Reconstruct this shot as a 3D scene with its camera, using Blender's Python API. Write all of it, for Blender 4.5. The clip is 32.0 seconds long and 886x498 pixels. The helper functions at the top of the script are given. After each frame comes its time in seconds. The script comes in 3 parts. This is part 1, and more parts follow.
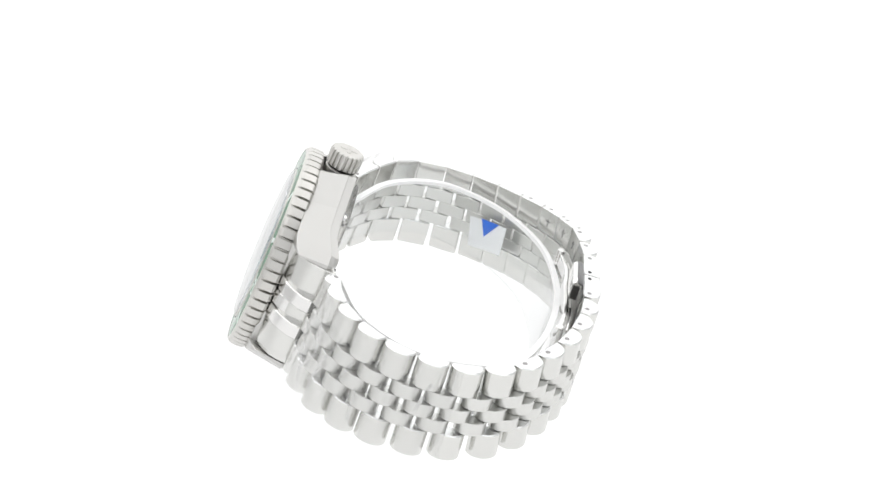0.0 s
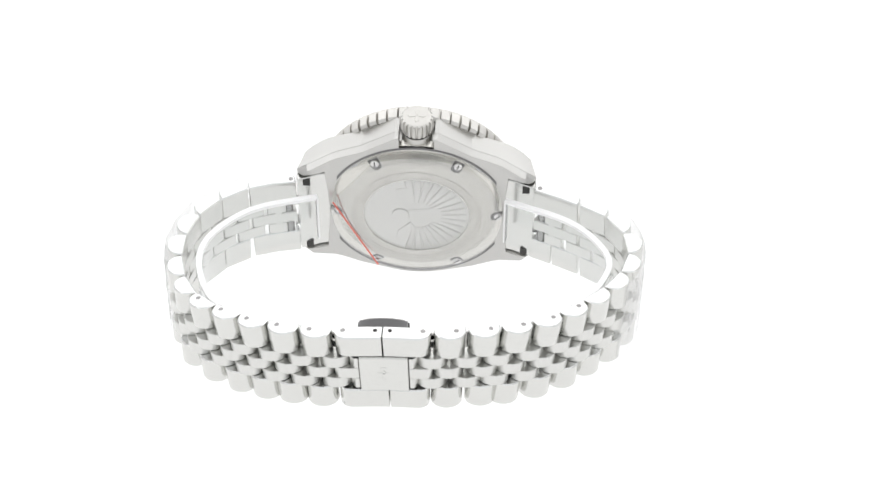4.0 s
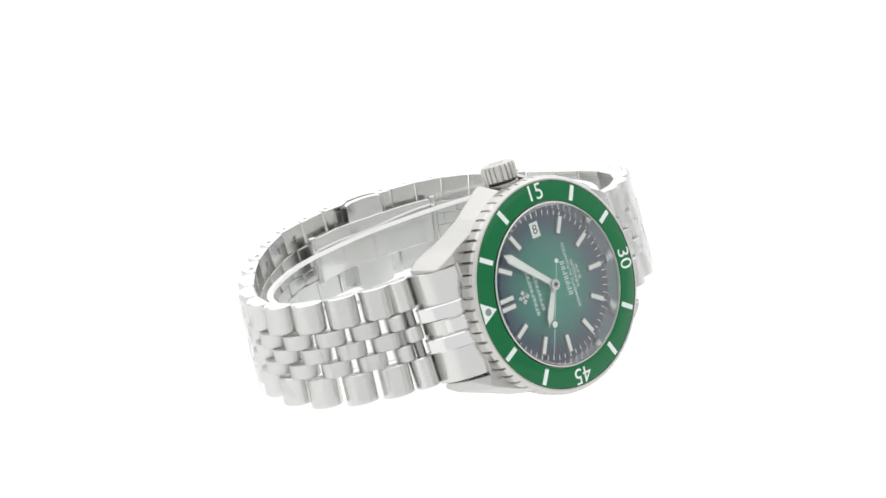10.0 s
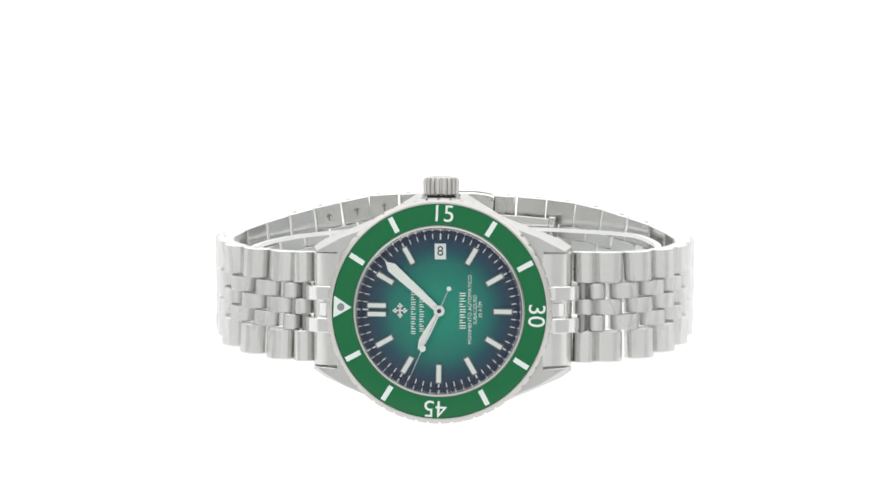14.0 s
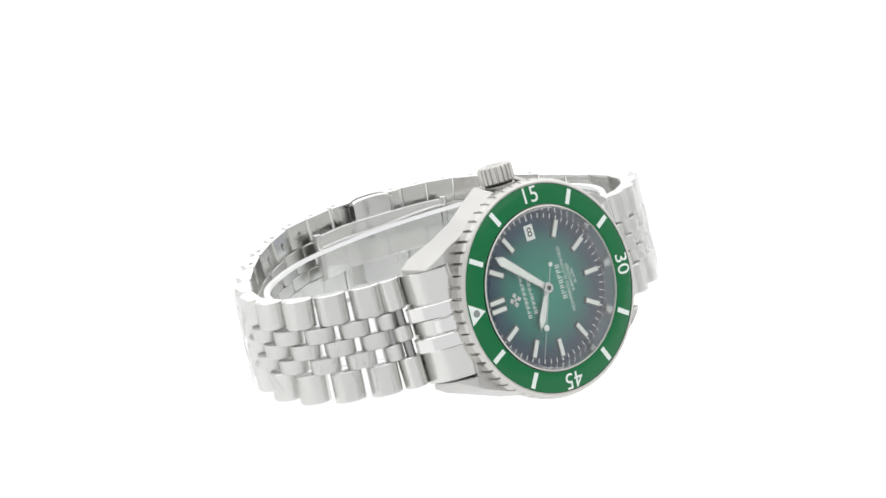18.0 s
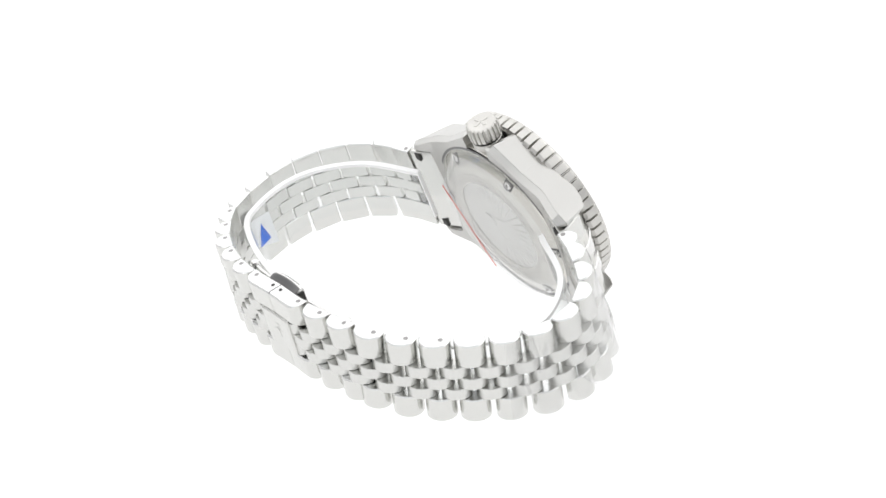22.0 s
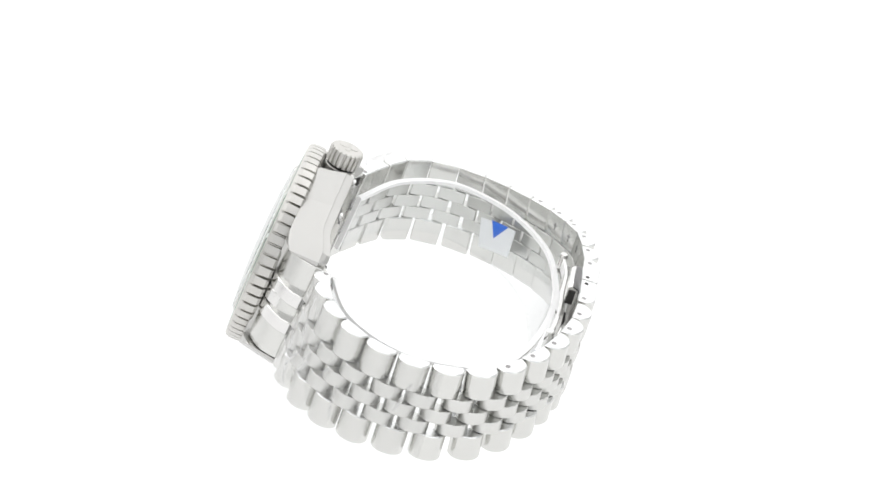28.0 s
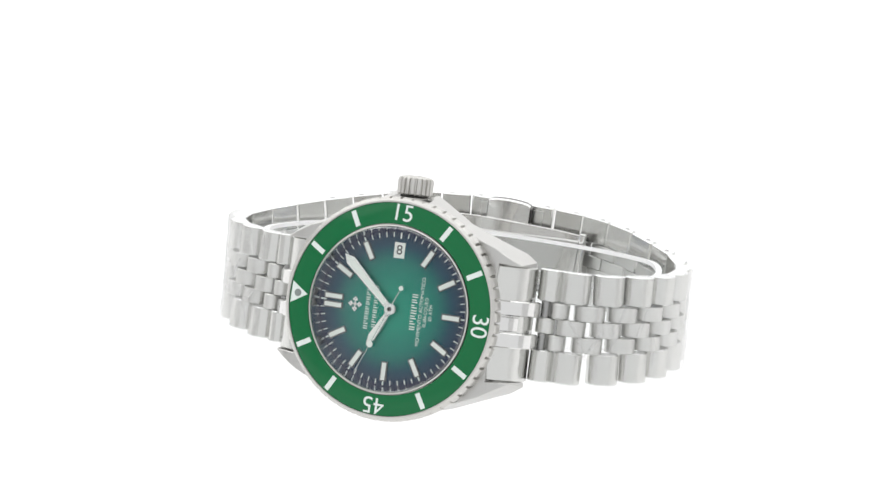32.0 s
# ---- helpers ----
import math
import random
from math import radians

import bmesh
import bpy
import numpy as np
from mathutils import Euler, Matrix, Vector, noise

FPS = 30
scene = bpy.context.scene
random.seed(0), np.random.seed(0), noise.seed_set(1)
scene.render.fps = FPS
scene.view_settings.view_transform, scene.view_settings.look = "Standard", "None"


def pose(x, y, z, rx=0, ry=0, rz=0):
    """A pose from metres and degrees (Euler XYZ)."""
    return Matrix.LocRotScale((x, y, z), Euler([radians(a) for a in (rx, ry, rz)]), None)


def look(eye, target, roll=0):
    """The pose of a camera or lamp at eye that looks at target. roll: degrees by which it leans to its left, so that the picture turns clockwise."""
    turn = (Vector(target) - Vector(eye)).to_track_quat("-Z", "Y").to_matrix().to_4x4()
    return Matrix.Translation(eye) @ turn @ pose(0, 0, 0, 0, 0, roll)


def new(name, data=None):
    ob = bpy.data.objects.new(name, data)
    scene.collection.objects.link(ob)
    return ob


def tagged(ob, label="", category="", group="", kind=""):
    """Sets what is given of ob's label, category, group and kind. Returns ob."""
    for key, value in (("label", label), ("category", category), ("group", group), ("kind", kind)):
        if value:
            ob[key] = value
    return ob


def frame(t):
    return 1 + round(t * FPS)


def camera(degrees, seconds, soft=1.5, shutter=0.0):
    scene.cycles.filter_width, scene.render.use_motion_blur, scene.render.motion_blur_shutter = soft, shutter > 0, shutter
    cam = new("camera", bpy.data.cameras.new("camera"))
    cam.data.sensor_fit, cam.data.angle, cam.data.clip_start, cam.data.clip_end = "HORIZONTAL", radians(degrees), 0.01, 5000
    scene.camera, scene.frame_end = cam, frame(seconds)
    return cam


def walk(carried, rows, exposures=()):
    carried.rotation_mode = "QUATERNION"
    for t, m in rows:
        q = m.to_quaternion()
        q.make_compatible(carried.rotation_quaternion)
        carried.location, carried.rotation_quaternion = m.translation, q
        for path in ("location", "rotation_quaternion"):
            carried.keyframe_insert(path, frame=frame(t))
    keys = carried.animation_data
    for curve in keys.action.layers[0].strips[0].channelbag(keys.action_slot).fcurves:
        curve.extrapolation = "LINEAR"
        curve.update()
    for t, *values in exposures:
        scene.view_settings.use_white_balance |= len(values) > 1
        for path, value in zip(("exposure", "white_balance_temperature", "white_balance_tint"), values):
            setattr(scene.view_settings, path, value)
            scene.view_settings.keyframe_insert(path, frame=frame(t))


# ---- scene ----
# The clear cuff, the watch and its stickers turn together about the table's upright axis; the camera stands still.
cam = camera(23.19, 32.0, soft=1.5)
SEAT_Z = 0.0255                                     # height of the watch's own origin over the table
EYE = pose(0, -0.39436, 0.18496 + SEAT_Z, 64.573, 0, -0.391) @ pose(0, 0, 0, 0, 0, -0.071)
walk(cam, [(0.0, EYE), (32.0, EYE)])
SEAT = pose(0.00435, -0.03235, SEAT_Z, -23.757, -1.309, 1.106)
TURNS = ((0, 266.2), (0.5, 255.2), (1, 243.5), (1.5, 232.4), (2, 220.7), (2.5, 209.8), (3, 198.0), (3.5, 187.2), (4.5, 164.6), (5.5, 141.9),
         (6, 130.4), (6.5, 119.2), (7, 107.4), (7.5, 96.7), (8, 84.9), (8.5, 74.2), (9, 62.1), (9.5, 51.3), (10, 41.5), (10.5, 32.5), (11, 24.0),
         (11.5, 17.0), (12, 10.3), (12.5, 5.1), (13, 0.4), (13.5, -2.9), (14, -4.7), (14.5, -4.2), (15, -1.3), (15.5, 3.1), (16, 8.1),
         (16.5, 13.7), (17, 21.0), (17.5, 28.6), (18, 37.8), (18.5, 47.4))
TURNS += ((19, 58.7), (19.5, 69.6), (20, 81.4), (20.5, 92.5), (21, 104.1), (21.5, 114.9), (22, 126.2), (22.5, 137.2), (23, 148.8), (23.5, 159.9),
          (24, 171.9), (24.5, 182.8), (25, 194.8), (25.5, 205.5), (26.5, 228.2), (27.5, 250.8), (28, 262.2), (28.5, 272.9), (29, 284.8),
          (29.5, 295.6), (30, 306.5), (30.5, 315.5), (31, 324.2), (31.5, 331.5), (32, 338.4))

# ---- light: assumed white box, its open front filled by an even world glow ----
world = bpy.data.worlds.new("world")
scene.world = world
world.use_nodes = True
world.node_tree.nodes["Background"].inputs["Color"].default_value = (0.98, 0.99, 1.0, 1)
world.node_tree.nodes["Background"].inputs["Strength"].default_value = 0.92
# unseen overhead panel, assumed from the bright upper faces
panel = new("ceiling_panel", bpy.data.lights.new("ceiling_panel", "AREA"))
panel.data.shape, panel.data.size, panel.data.size_y, panel.data.energy = "RECTANGLE", 0.90, 0.86, 1.85
panel.matrix_basis = pose(0, 0.06, 0.68)
# two unseen side fills added to brighten the steel's flanks
for side in (-1, 1):
    lamp = new("side_fill", bpy.data.lights.new("side_fill", "AREA"))
    lamp.data.shape, lamp.data.size, lamp.data.size_y, lamp.data.energy = "RECTANGLE", 0.75, 0.5, 0.85
    lamp.matrix_basis = look((side * 0.45, 0.08, 0.34), (0, 0.02, 0.05))
scene.view_settings.exposure = 0.0


# ---- materials ----
from mathutils.geometry import tessellate_polygon


def material(name):
    m = bpy.data.materials.new(name)
    m.use_nodes = True
    return m, m.node_tree.nodes, m.node_tree.links, m.node_tree.nodes["Principled BSDF"]


def textured(name, color, rough, metal=0.0, grain=(400, 400, 400), amount=0.1, bump=0.0, spread=0.06, wear=90.0):
    """A surface whose colour and gloss vary at two scales: grain (cycles per metre along each axis) and broad wear."""
    m, n, l, b = material(name)
    tc, mp = n.new("ShaderNodeTexCoord"), n.new("ShaderNodeMapping")
    mp.inputs["Scale"].default_value = grain
    fine, broad = n.new("ShaderNodeTexNoise"), n.new("ShaderNodeTexNoise")
    fine.inputs["Scale"].default_value, fine.inputs["Detail"].default_value = 1.0, 4.0
    broad.inputs["Scale"].default_value, broad.inputs["Detail"].default_value = wear, 3.0
    l.new(tc.outputs["Object"], mp.inputs["Vector"])
    l.new(mp.outputs["Vector"], fine.inputs["Vector"])
    l.new(tc.outputs["Object"], broad.inputs["Vector"])
    mix = n.new("ShaderNodeMix")
    mix.data_type = "RGBA"
    mix.inputs["A"].default_value = (*[c * (1 - amount) for c in color], 1)
    mix.inputs["B"].default_value = (*[min(1, c * (1 + amount)) for c in color], 1)
    add = n.new("ShaderNodeMath")
    add.operation = "MULTIPLY_ADD"
    add.inputs[1].default_value = 0.5
    l.new(fine.outputs["Fac"], add.inputs[0])
    half = n.new("ShaderNodeMath")
    half.operation = "MULTIPLY"
    half.inputs[1].default_value = 0.5
    l.new(broad.outputs["Fac"], half.inputs[0])
    l.new(half.outputs[0], add.inputs[2])
    l.new(add.outputs[0], mix.inputs["Factor"])
    l.new(mix.outputs["Result"], b.inputs["Base Color"])
    rg = n.new("ShaderNodeMapRange")
    rg.inputs["To Min"].default_value, rg.inputs["To Max"].default_value = max(0.02, rough - spread), rough + spread
    l.new(add.outputs[0], rg.inputs["Value"])
    l.new(rg.outputs["Result"], b.inputs["Roughness"])
    b.inputs["Metallic"].default_value = metal
    if bump:
        bp = n.new("ShaderNodeBump")
        bp.inputs["Strength"].default_value, bp.inputs["Distance"].default_value = bump, 0.00005
        l.new(fine.outputs["Fac"], bp.inputs["Height"])
        l.new(bp.outputs["Normal"], b.inputs["Normal"])
    return m


STEEL = (0.685, 0.685, 0.665)
brushed = textured("brushed_steel", (0.545, 0.54, 0.525), 0.3, 1.0, (600, 600, 9000), 0.03, 0.08, 0.04)
inner_steel = textured("satin_inner_steel", (0.68, 0.68, 0.66), 0.3, 1.0, (700, 700, 700), 0.04, 0.0, 0.05)
brushed_link = textured("brushed_link_steel", STEEL, 0.22, 1.0, (900, 900, 9000), 0.07, 0.12, 0.07)
polished = textured("polished_steel", (0.75, 0.745, 0.735), 0.10, 1.0, (700, 700, 700), 0.04, 0.0, 0.05)
satin = textured("satin_steel", (0.60, 0.59, 0.565), 0.34, 1.0, (2500, 2500, 2500), 0.05, 0.15)
back_steel = textured("satin_back_steel", (0.66, 0.65, 0.615), 0.2, 1.0, (2500, 2500, 2500), 0.03, 0.02, 0.03)
frosted_back = textured("frosted_back_steel", (0.74, 0.74, 0.72), 0.42, 1.0, (2500, 2500, 2500), 0.03, 0.05, 0.03)
# steel coloured dark for the shade and dark reflections of its parts
shade_steel = textured("shade_dark_steel", (0.19, 0.188, 0.19), 0.35, 1.0, (1500, 1500, 1500), 0.1)
pin_steel = textured("grey_pin_steel", (0.33, 0.325, 0.32), 0.4, 1.0, (1500, 1500, 1500), 0.1)
# grey tone holds the shade between links; the pressed marks share it
rod_steel = textured("shade_and_mark_grey", (0.36, 0.36, 0.355), 0.25, 1.0, (1500, 1500, 1500), 0.1)
# near-black stand-in for shade inside slots, holes and recesses; also the centre cap
shadow_gap = textured("shade_and_cap_black", (0.035, 0.034, 0.032), 0.6, 0.0, (900, 900, 900), 0.2)
green_ring = textured("green_bezel_enamel", (0.002, 0.135, 0.041), 0.1, 0.0, (1500, 1500, 1500), 0.08, 0.0, 0.03)
green_ring.node_tree.nodes["Principled BSDF"].inputs["Specular IOR Level"].default_value = 0.3
white_print = textured("white_print", (0.72, 0.78, 0.75), 0.5, 0.0, (900, 900, 900), 0.05)
lume = textured("white_lume", (0.82, 0.84, 0.80), 0.6, 0.0, (3000, 3000, 3000), 0.05, 0.1)
grey_pip = textured("grey_lume_pip", (0.22, 0.25, 0.24), 0.4, 0.0, (900, 900, 900), 0.08)
rehaut_mat = textured("polished_chapter_ring", (0.74, 0.74, 0.78), 0.17, 1.0, (900, 900, 900), 0.05)
paper = textured("white_label_paper", (0.93, 0.94, 0.96), 0.6, 0.0, (1500, 1500, 1500), 0.05)
blue_ink = textured("blue_print", (0.02, 0.16, 0.76), 0.5, 0.0, (1500, 1500, 1500), 0.1)
red_ink = textured("red_tear_line", (0.75, 0.16, 0.12), 0.5, 0.0, (1500, 1500, 1500), 0.1)
black_ink = textured("black_print", (0.02, 0.02, 0.022), 0.5, 0.0, (1500, 1500, 1500), 0.1)


def dial_material():
    """Green sunburst lacquer that fades to blue-black at the edge."""
    m, n, l, b = material("green_fume_dial")
    tc, sep, ln = n.new("ShaderNodeTexCoord"), n.new("ShaderNodeSeparateXYZ"), n.new("ShaderNodeVectorMath")
    flat, ramp, scale = n.new("ShaderNodeCombineXYZ"), n.new("ShaderNodeValToRGB"), n.new("ShaderNodeMath")
    ln.operation, scale.operation = "LENGTH", "MULTIPLY"
    scale.inputs[1].default_value = 1 / 0.0155
    l.new(tc.outputs["Object"], sep.inputs[0])
    l.new(sep.outputs["X"], flat.inputs["X"])
    l.new(sep.outputs["Z"], flat.inputs["Z"])
    l.new(flat.outputs[0], ln.inputs[0])
    l.new(ln.outputs["Value"], scale.inputs[0])
    l.new(scale.outputs[0], ramp.inputs["Fac"])
    r = ramp.color_ramp
    r.elements[0].position, r.elements[0].color = 0.20, (0.009, 0.265, 0.185, 1)
    r.elements[1].position, r.elements[1].color = 0.96, (0.024, 0.026, 0.062, 1)
    e = r.elements.new(0.55)
    e.color = (0.007, 0.178, 0.142, 1)
    e = r.elements.new(0.78)
    e.color = (0.012, 0.060, 0.096, 1)
    l.new(ramp.outputs["Color"], b.inputs["Base Color"])
    b.inputs["Metallic"].default_value, b.inputs["Roughness"].default_value = 0.65, 0.46
    b.inputs["Coat Weight"].default_value, b.inputs["Coat Roughness"].default_value = 0.3, 0.1
    return m


def clear(name, tint, gloss_rough, ior, veil=0.0, power=5.0):
    """Clear sheet: sees straight through, mirrors by Fresnel, with a little milky scatter."""
    m, n, l, b = material(name)
    out = n["Material Output"]
    tr, gl, fr, mx = n.new("ShaderNodeBsdfTransparent"), n.new("ShaderNodeBsdfGlossy"), n.new("ShaderNodeLayerWeight"), n.new("ShaderNodeMixShader")
    tr.inputs["Color"].default_value = (*tint, 1)
    gl.inputs["Roughness"].default_value = gloss_rough
    fr.inputs["Blend"].default_value = 0.5
    pw, sc = n.new("ShaderNodeMath"), n.new("ShaderNodeMath")
    pw.operation, sc.operation = "POWER", "MULTIPLY_ADD"
    pw.inputs[1].default_value = power
    base = ((ior - 1) / (ior + 1)) ** 2
    sc.inputs[1].default_value, sc.inputs[2].default_value = 0.95 - base, base
    l.new(fr.outputs["Facing"], pw.inputs[0])
    l.new(pw.outputs[0], sc.inputs[0])
    df, mv = n.new("ShaderNodeBsdfDiffuse"), n.new("ShaderNodeMixShader")
    df.inputs["Color"].default_value = (0.9, 0.9, 0.9, 1)
    nz = n.new("ShaderNodeTexNoise")
    nz.inputs["Scale"].default_value = 260
    tc = n.new("ShaderNodeTexCoord")
    l.new(tc.outputs["Object"], nz.inputs["Vector"])
    rg = n.new("ShaderNodeMapRange")
    rg.inputs["To Min"].default_value, rg.inputs["To Max"].default_value = veil * 0.8, veil * 1.2
    l.new(nz.outputs["Fac"], rg.inputs["Value"])
    l.new(rg.outputs["Result"], mv.inputs["Fac"])
    l.new(tr.outputs[0], mv.inputs[1])
    l.new(df.outputs[0], mv.inputs[2])
    l.new(sc.outputs[0], mx.inputs["Fac"])
    l.new(mv.outputs[0], mx.inputs[1])
    l.new(gl.outputs[0], mx.inputs[2])
    l.new(mx.outputs[0], out.inputs["Surface"])
    return m


dial_mat = dial_material()
crystal_mat = clear("sapphire_crystal", (0.97, 0.99, 0.98), 0.05, 1.25, 0.0, 1.25)
acrylic = clear("clear_acrylic", (0.985, 0.99, 0.99), 0.06, 1.33, 0.012)
film_mat = clear("clear_film", (0.98, 0.98, 0.98), 0.10, 1.4, 0.07)
wrap_mat = clear("crinkled_clear_wrap", (0.985, 0.985, 0.985), 0.06, 1.45, 0.05, 3.0)
# white tone also stands for light piped to the clear acrylic's edges
frosted = textured("lit_frosted_edge", (0.93, 0.93, 0.93), 0.4, 0.0, (2000, 2000, 2000), 0.03, 0.1)


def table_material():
    """White table with an added even glow that drowns shadows; takes a little light."""
    m, n, l, b = material("glowing_white_table")
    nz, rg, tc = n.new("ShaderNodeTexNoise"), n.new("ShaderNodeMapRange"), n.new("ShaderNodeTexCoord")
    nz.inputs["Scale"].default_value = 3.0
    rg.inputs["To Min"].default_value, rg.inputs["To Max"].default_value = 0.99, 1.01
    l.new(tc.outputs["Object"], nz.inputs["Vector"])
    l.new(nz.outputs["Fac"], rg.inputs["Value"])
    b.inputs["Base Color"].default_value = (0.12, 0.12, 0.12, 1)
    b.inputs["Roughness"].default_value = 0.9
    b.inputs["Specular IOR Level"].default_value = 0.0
    # added glow: keeps the ground white under and around the watch
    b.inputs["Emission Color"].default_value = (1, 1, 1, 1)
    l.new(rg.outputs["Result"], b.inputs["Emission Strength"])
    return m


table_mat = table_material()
# added glow on the unseen back wall brightens reflections in steel and crystal
glow_wall = textured("glowing_wall_fabric", (0.5, 0.5, 0.5), 0.8, 0.0, (40, 40, 40), 0.03)
glow_wall.node_tree.nodes["Principled BSDF"].inputs["Emission Color"].default_value = (1, 1, 1, 1)
glow_wall.node_tree.nodes["Principled BSDF"].inputs["Emission Strength"].default_value = 0.8
# lighter copy of the link steel: strong overhead light put into its colour
edge_steel = textured("bright_edge_steel", (0.80, 0.805, 0.80), 0.24, 1.0, (700, 700, 700), 0.03, 0.0, 0.05)
tent = textured("white_tent_fabric", (0.64, 0.64, 0.64), 0.8, 0.0, (40, 40, 40), 0.03)


# ---- mesh helpers: all shapes in millimetres, made in metres ----
def part(name, bm, mat, parent=None, label="", sharp=32, ends=None):
    me = bpy.data.meshes.new(name)
    bmesh.ops.recalc_face_normals(bm, faces=bm.faces)
    bm.to_mesh(me)
    bm.free()
    me.transform(Matrix.Scale(0.001, 4))
    me.polygons.foreach_set("use_smooth", [True] * len(me.polygons))
    me.set_sharp_from_angle(angle=radians(sharp))
    me.materials.append(mat)
    if ends:
        me.materials.append(ends)
        for f in me.polygons:
            if abs(f.normal.z) > 0.6:
                f.material_index = 1
    ob = new(name, me)
    ob.parent = parent
    return tagged(ob, label)


def again(ob, m, parent=None):
    """Another object on the same mesh."""
    o = new(ob.name.split(".")[0], ob.data)
    o.parent = parent or ob.parent
    o.matrix_basis = m
    if "label" in ob:
        o["label"] = ob["label"]
    return o


def rings(bm, loops, close=True, caps=True):
    """Skins a list of equal loops of points; caps the two ends."""
    vs = [[bm.verts.new(p) for p in lp] for lp in loops]
    n = len(vs[0])
    for a, b in zip(vs, vs[1:]):
        for i in range(n if close else n - 1):
            j = (i + 1) % n
            bm.faces.new((a[i], a[j], b[j], b[i]))
    if caps:
        bm.faces.new(vs[0])
        bm.faces.new(list(reversed(vs[-1])))
    return vs


def offset(loop, d):
    """Moves a closed 2D outline inwards by d (outline anticlockwise)."""
    out = []
    for i, p in enumerate(loop):
        a, c = Vector(loop[i - 1]), Vector(loop[(i + 1) % len(loop)])
        p = Vector(p)
        u, v = (p - a).normalized(), (c - p).normalized()
        n1, n2 = Vector((-u.y, u.x)), Vector((-v.y, v.x))
        k = (n1 + n2)
        k = k / max(0.35, k.length_squared / 2)
        out.append(p + k * d)
    return out


def prism(bm, loop, h0, h1, place, bevel=0.0):
    """A bevelled prism: a 2D outline from h0 to h1; place(u, v, h) gives the point."""
    area = sum(loop[i - 1][0] * loop[i][1] - loop[i][0] * loop[i - 1][1] for i in range(len(loop)))
    if area < 0:
        loop = list(reversed(loop))
    ins = offset(loop, bevel) if bevel else loop
    if bevel:
        stack = [(ins, h0), (loop, h0 + bevel), (loop, h1 - bevel), (ins, h1)]
    else:
        stack = [(loop, h0), (loop, h1)]
    rings(bm, [[place(p[0], p[1], h) for p in lp] for lp, h in stack])


def face_on(u, v, h):
    """u towards 6 o'clock, v towards the crown, h forward out of the dial."""
    return (u, -h, v)


def revolve(bm, profile, steps=96, bump=None, closed=False):
    """Turns a profile of (radius, y) about the watch's own axis. bump(angle, i) adds to the radius of point i."""
    loops = []
    for r, y in [(p[0], p[1]) for p in profile]:
        loops.append((r, y))
    rows = []
    for i, (r, y) in enumerate(loops):
        rows.append([(bm.verts.new(((r + (bump(a, i) if bump else 0)) * math.cos(a), y, (r + (bump(a, i) if bump else 0)) * math.sin(a))))
                     for a in (2 * math.pi * k / steps for k in range(steps))])
    pairs = list(zip(rows, rows[1:])) + ([(rows[-1], rows[0])] if closed else [])
    for a, b in pairs:
        for k in range(steps):
            bm.faces.new((a[k], a[(k + 1) % steps], b[(k + 1) % steps], b[k]))
    return rows


def disc(bm, r, y0, y1, steps=64, bevel=0.1):
    rows = revolve(bm, [(r - bevel, y0), (r, y0 + bevel), (r, y1 - bevel), (r - bevel, y1)], steps)
    bm.faces.new(rows[0])
    bm.faces.new(list(reversed(rows[-1])))


def box_loop(w, h, cx=0.0, cy=0.0, turn=0.0):
    c, s = math.cos(turn), math.sin(turn)
    return [(cx + c * x - s * y, cy + s * x + c * y) for x, y in ((-w / 2, -h / 2), (w / 2, -h / 2), (w / 2, h / 2), (-w / 2, h / 2))]


def circle_loop(r, cx=0.0, cy=0.0, n=20):
    return [(cx + r * math.cos(2 * math.pi * k / n), cy + r * math.sin(2 * math.pi * k / n)) for k in range(n)]


def polar(r, minute, side=0.0, turn=0.0):
    """A place on the dial: radius, minutes clockwise from 12, a step to the side; as (u, v)."""
    a = radians(6 * minute + turn)
    return (-r * math.cos(a) + side * math.sin(a), r * math.sin(a) + side * math.cos(a))


def written(text, size, mat, parent, at, up_minute, h, label="", name="lettering", lay=None):
    """Words in the built-in font laid on the dial's plane; their top points towards up_minute."""
    cu = bpy.data.curves.new("words", "FONT")
    cu.body, cu.size, cu.align_x, cu.align_y, cu.extrude = text, size, "CENTER", "CENTER", 0.02
    tmp = bpy.data.objects.new("words", cu)
    scene.collection.objects.link(tmp)
    dg = bpy.context.evaluated_depsgraph_get()
    me = bpy.data.meshes.new_from_object(tmp.evaluated_get(dg))
    bpy.data.objects.remove(tmp)
    bpy.data.curves.remove(cu)
    up = Vector((*polar(1, up_minute),)).to_3d()
    up = Vector((up[0], 0, up[1]))
    out = Vector((0, -1, 0))
    right = up.cross(out)
    m = Matrix((right, up, out)).transposed().to_4x4()
    m.translation = (at[0], -h, at[1])
    me.transform(m)
    if lay:
        for v in me.vertices:
            v.co = Vector(lay(v.co.x, v.co.z, -v.co.y - h))
    me.transform(Matrix.Scale(0.001, 4))
    me.materials.append(mat)
    ob = new(name, me)
    ob.parent = parent
    return tagged(ob, label)


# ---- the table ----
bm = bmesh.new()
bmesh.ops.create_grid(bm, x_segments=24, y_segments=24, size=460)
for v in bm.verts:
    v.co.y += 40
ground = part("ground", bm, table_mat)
tagged(ground, "seamless white table with an added even glow", "table", kind="structure")
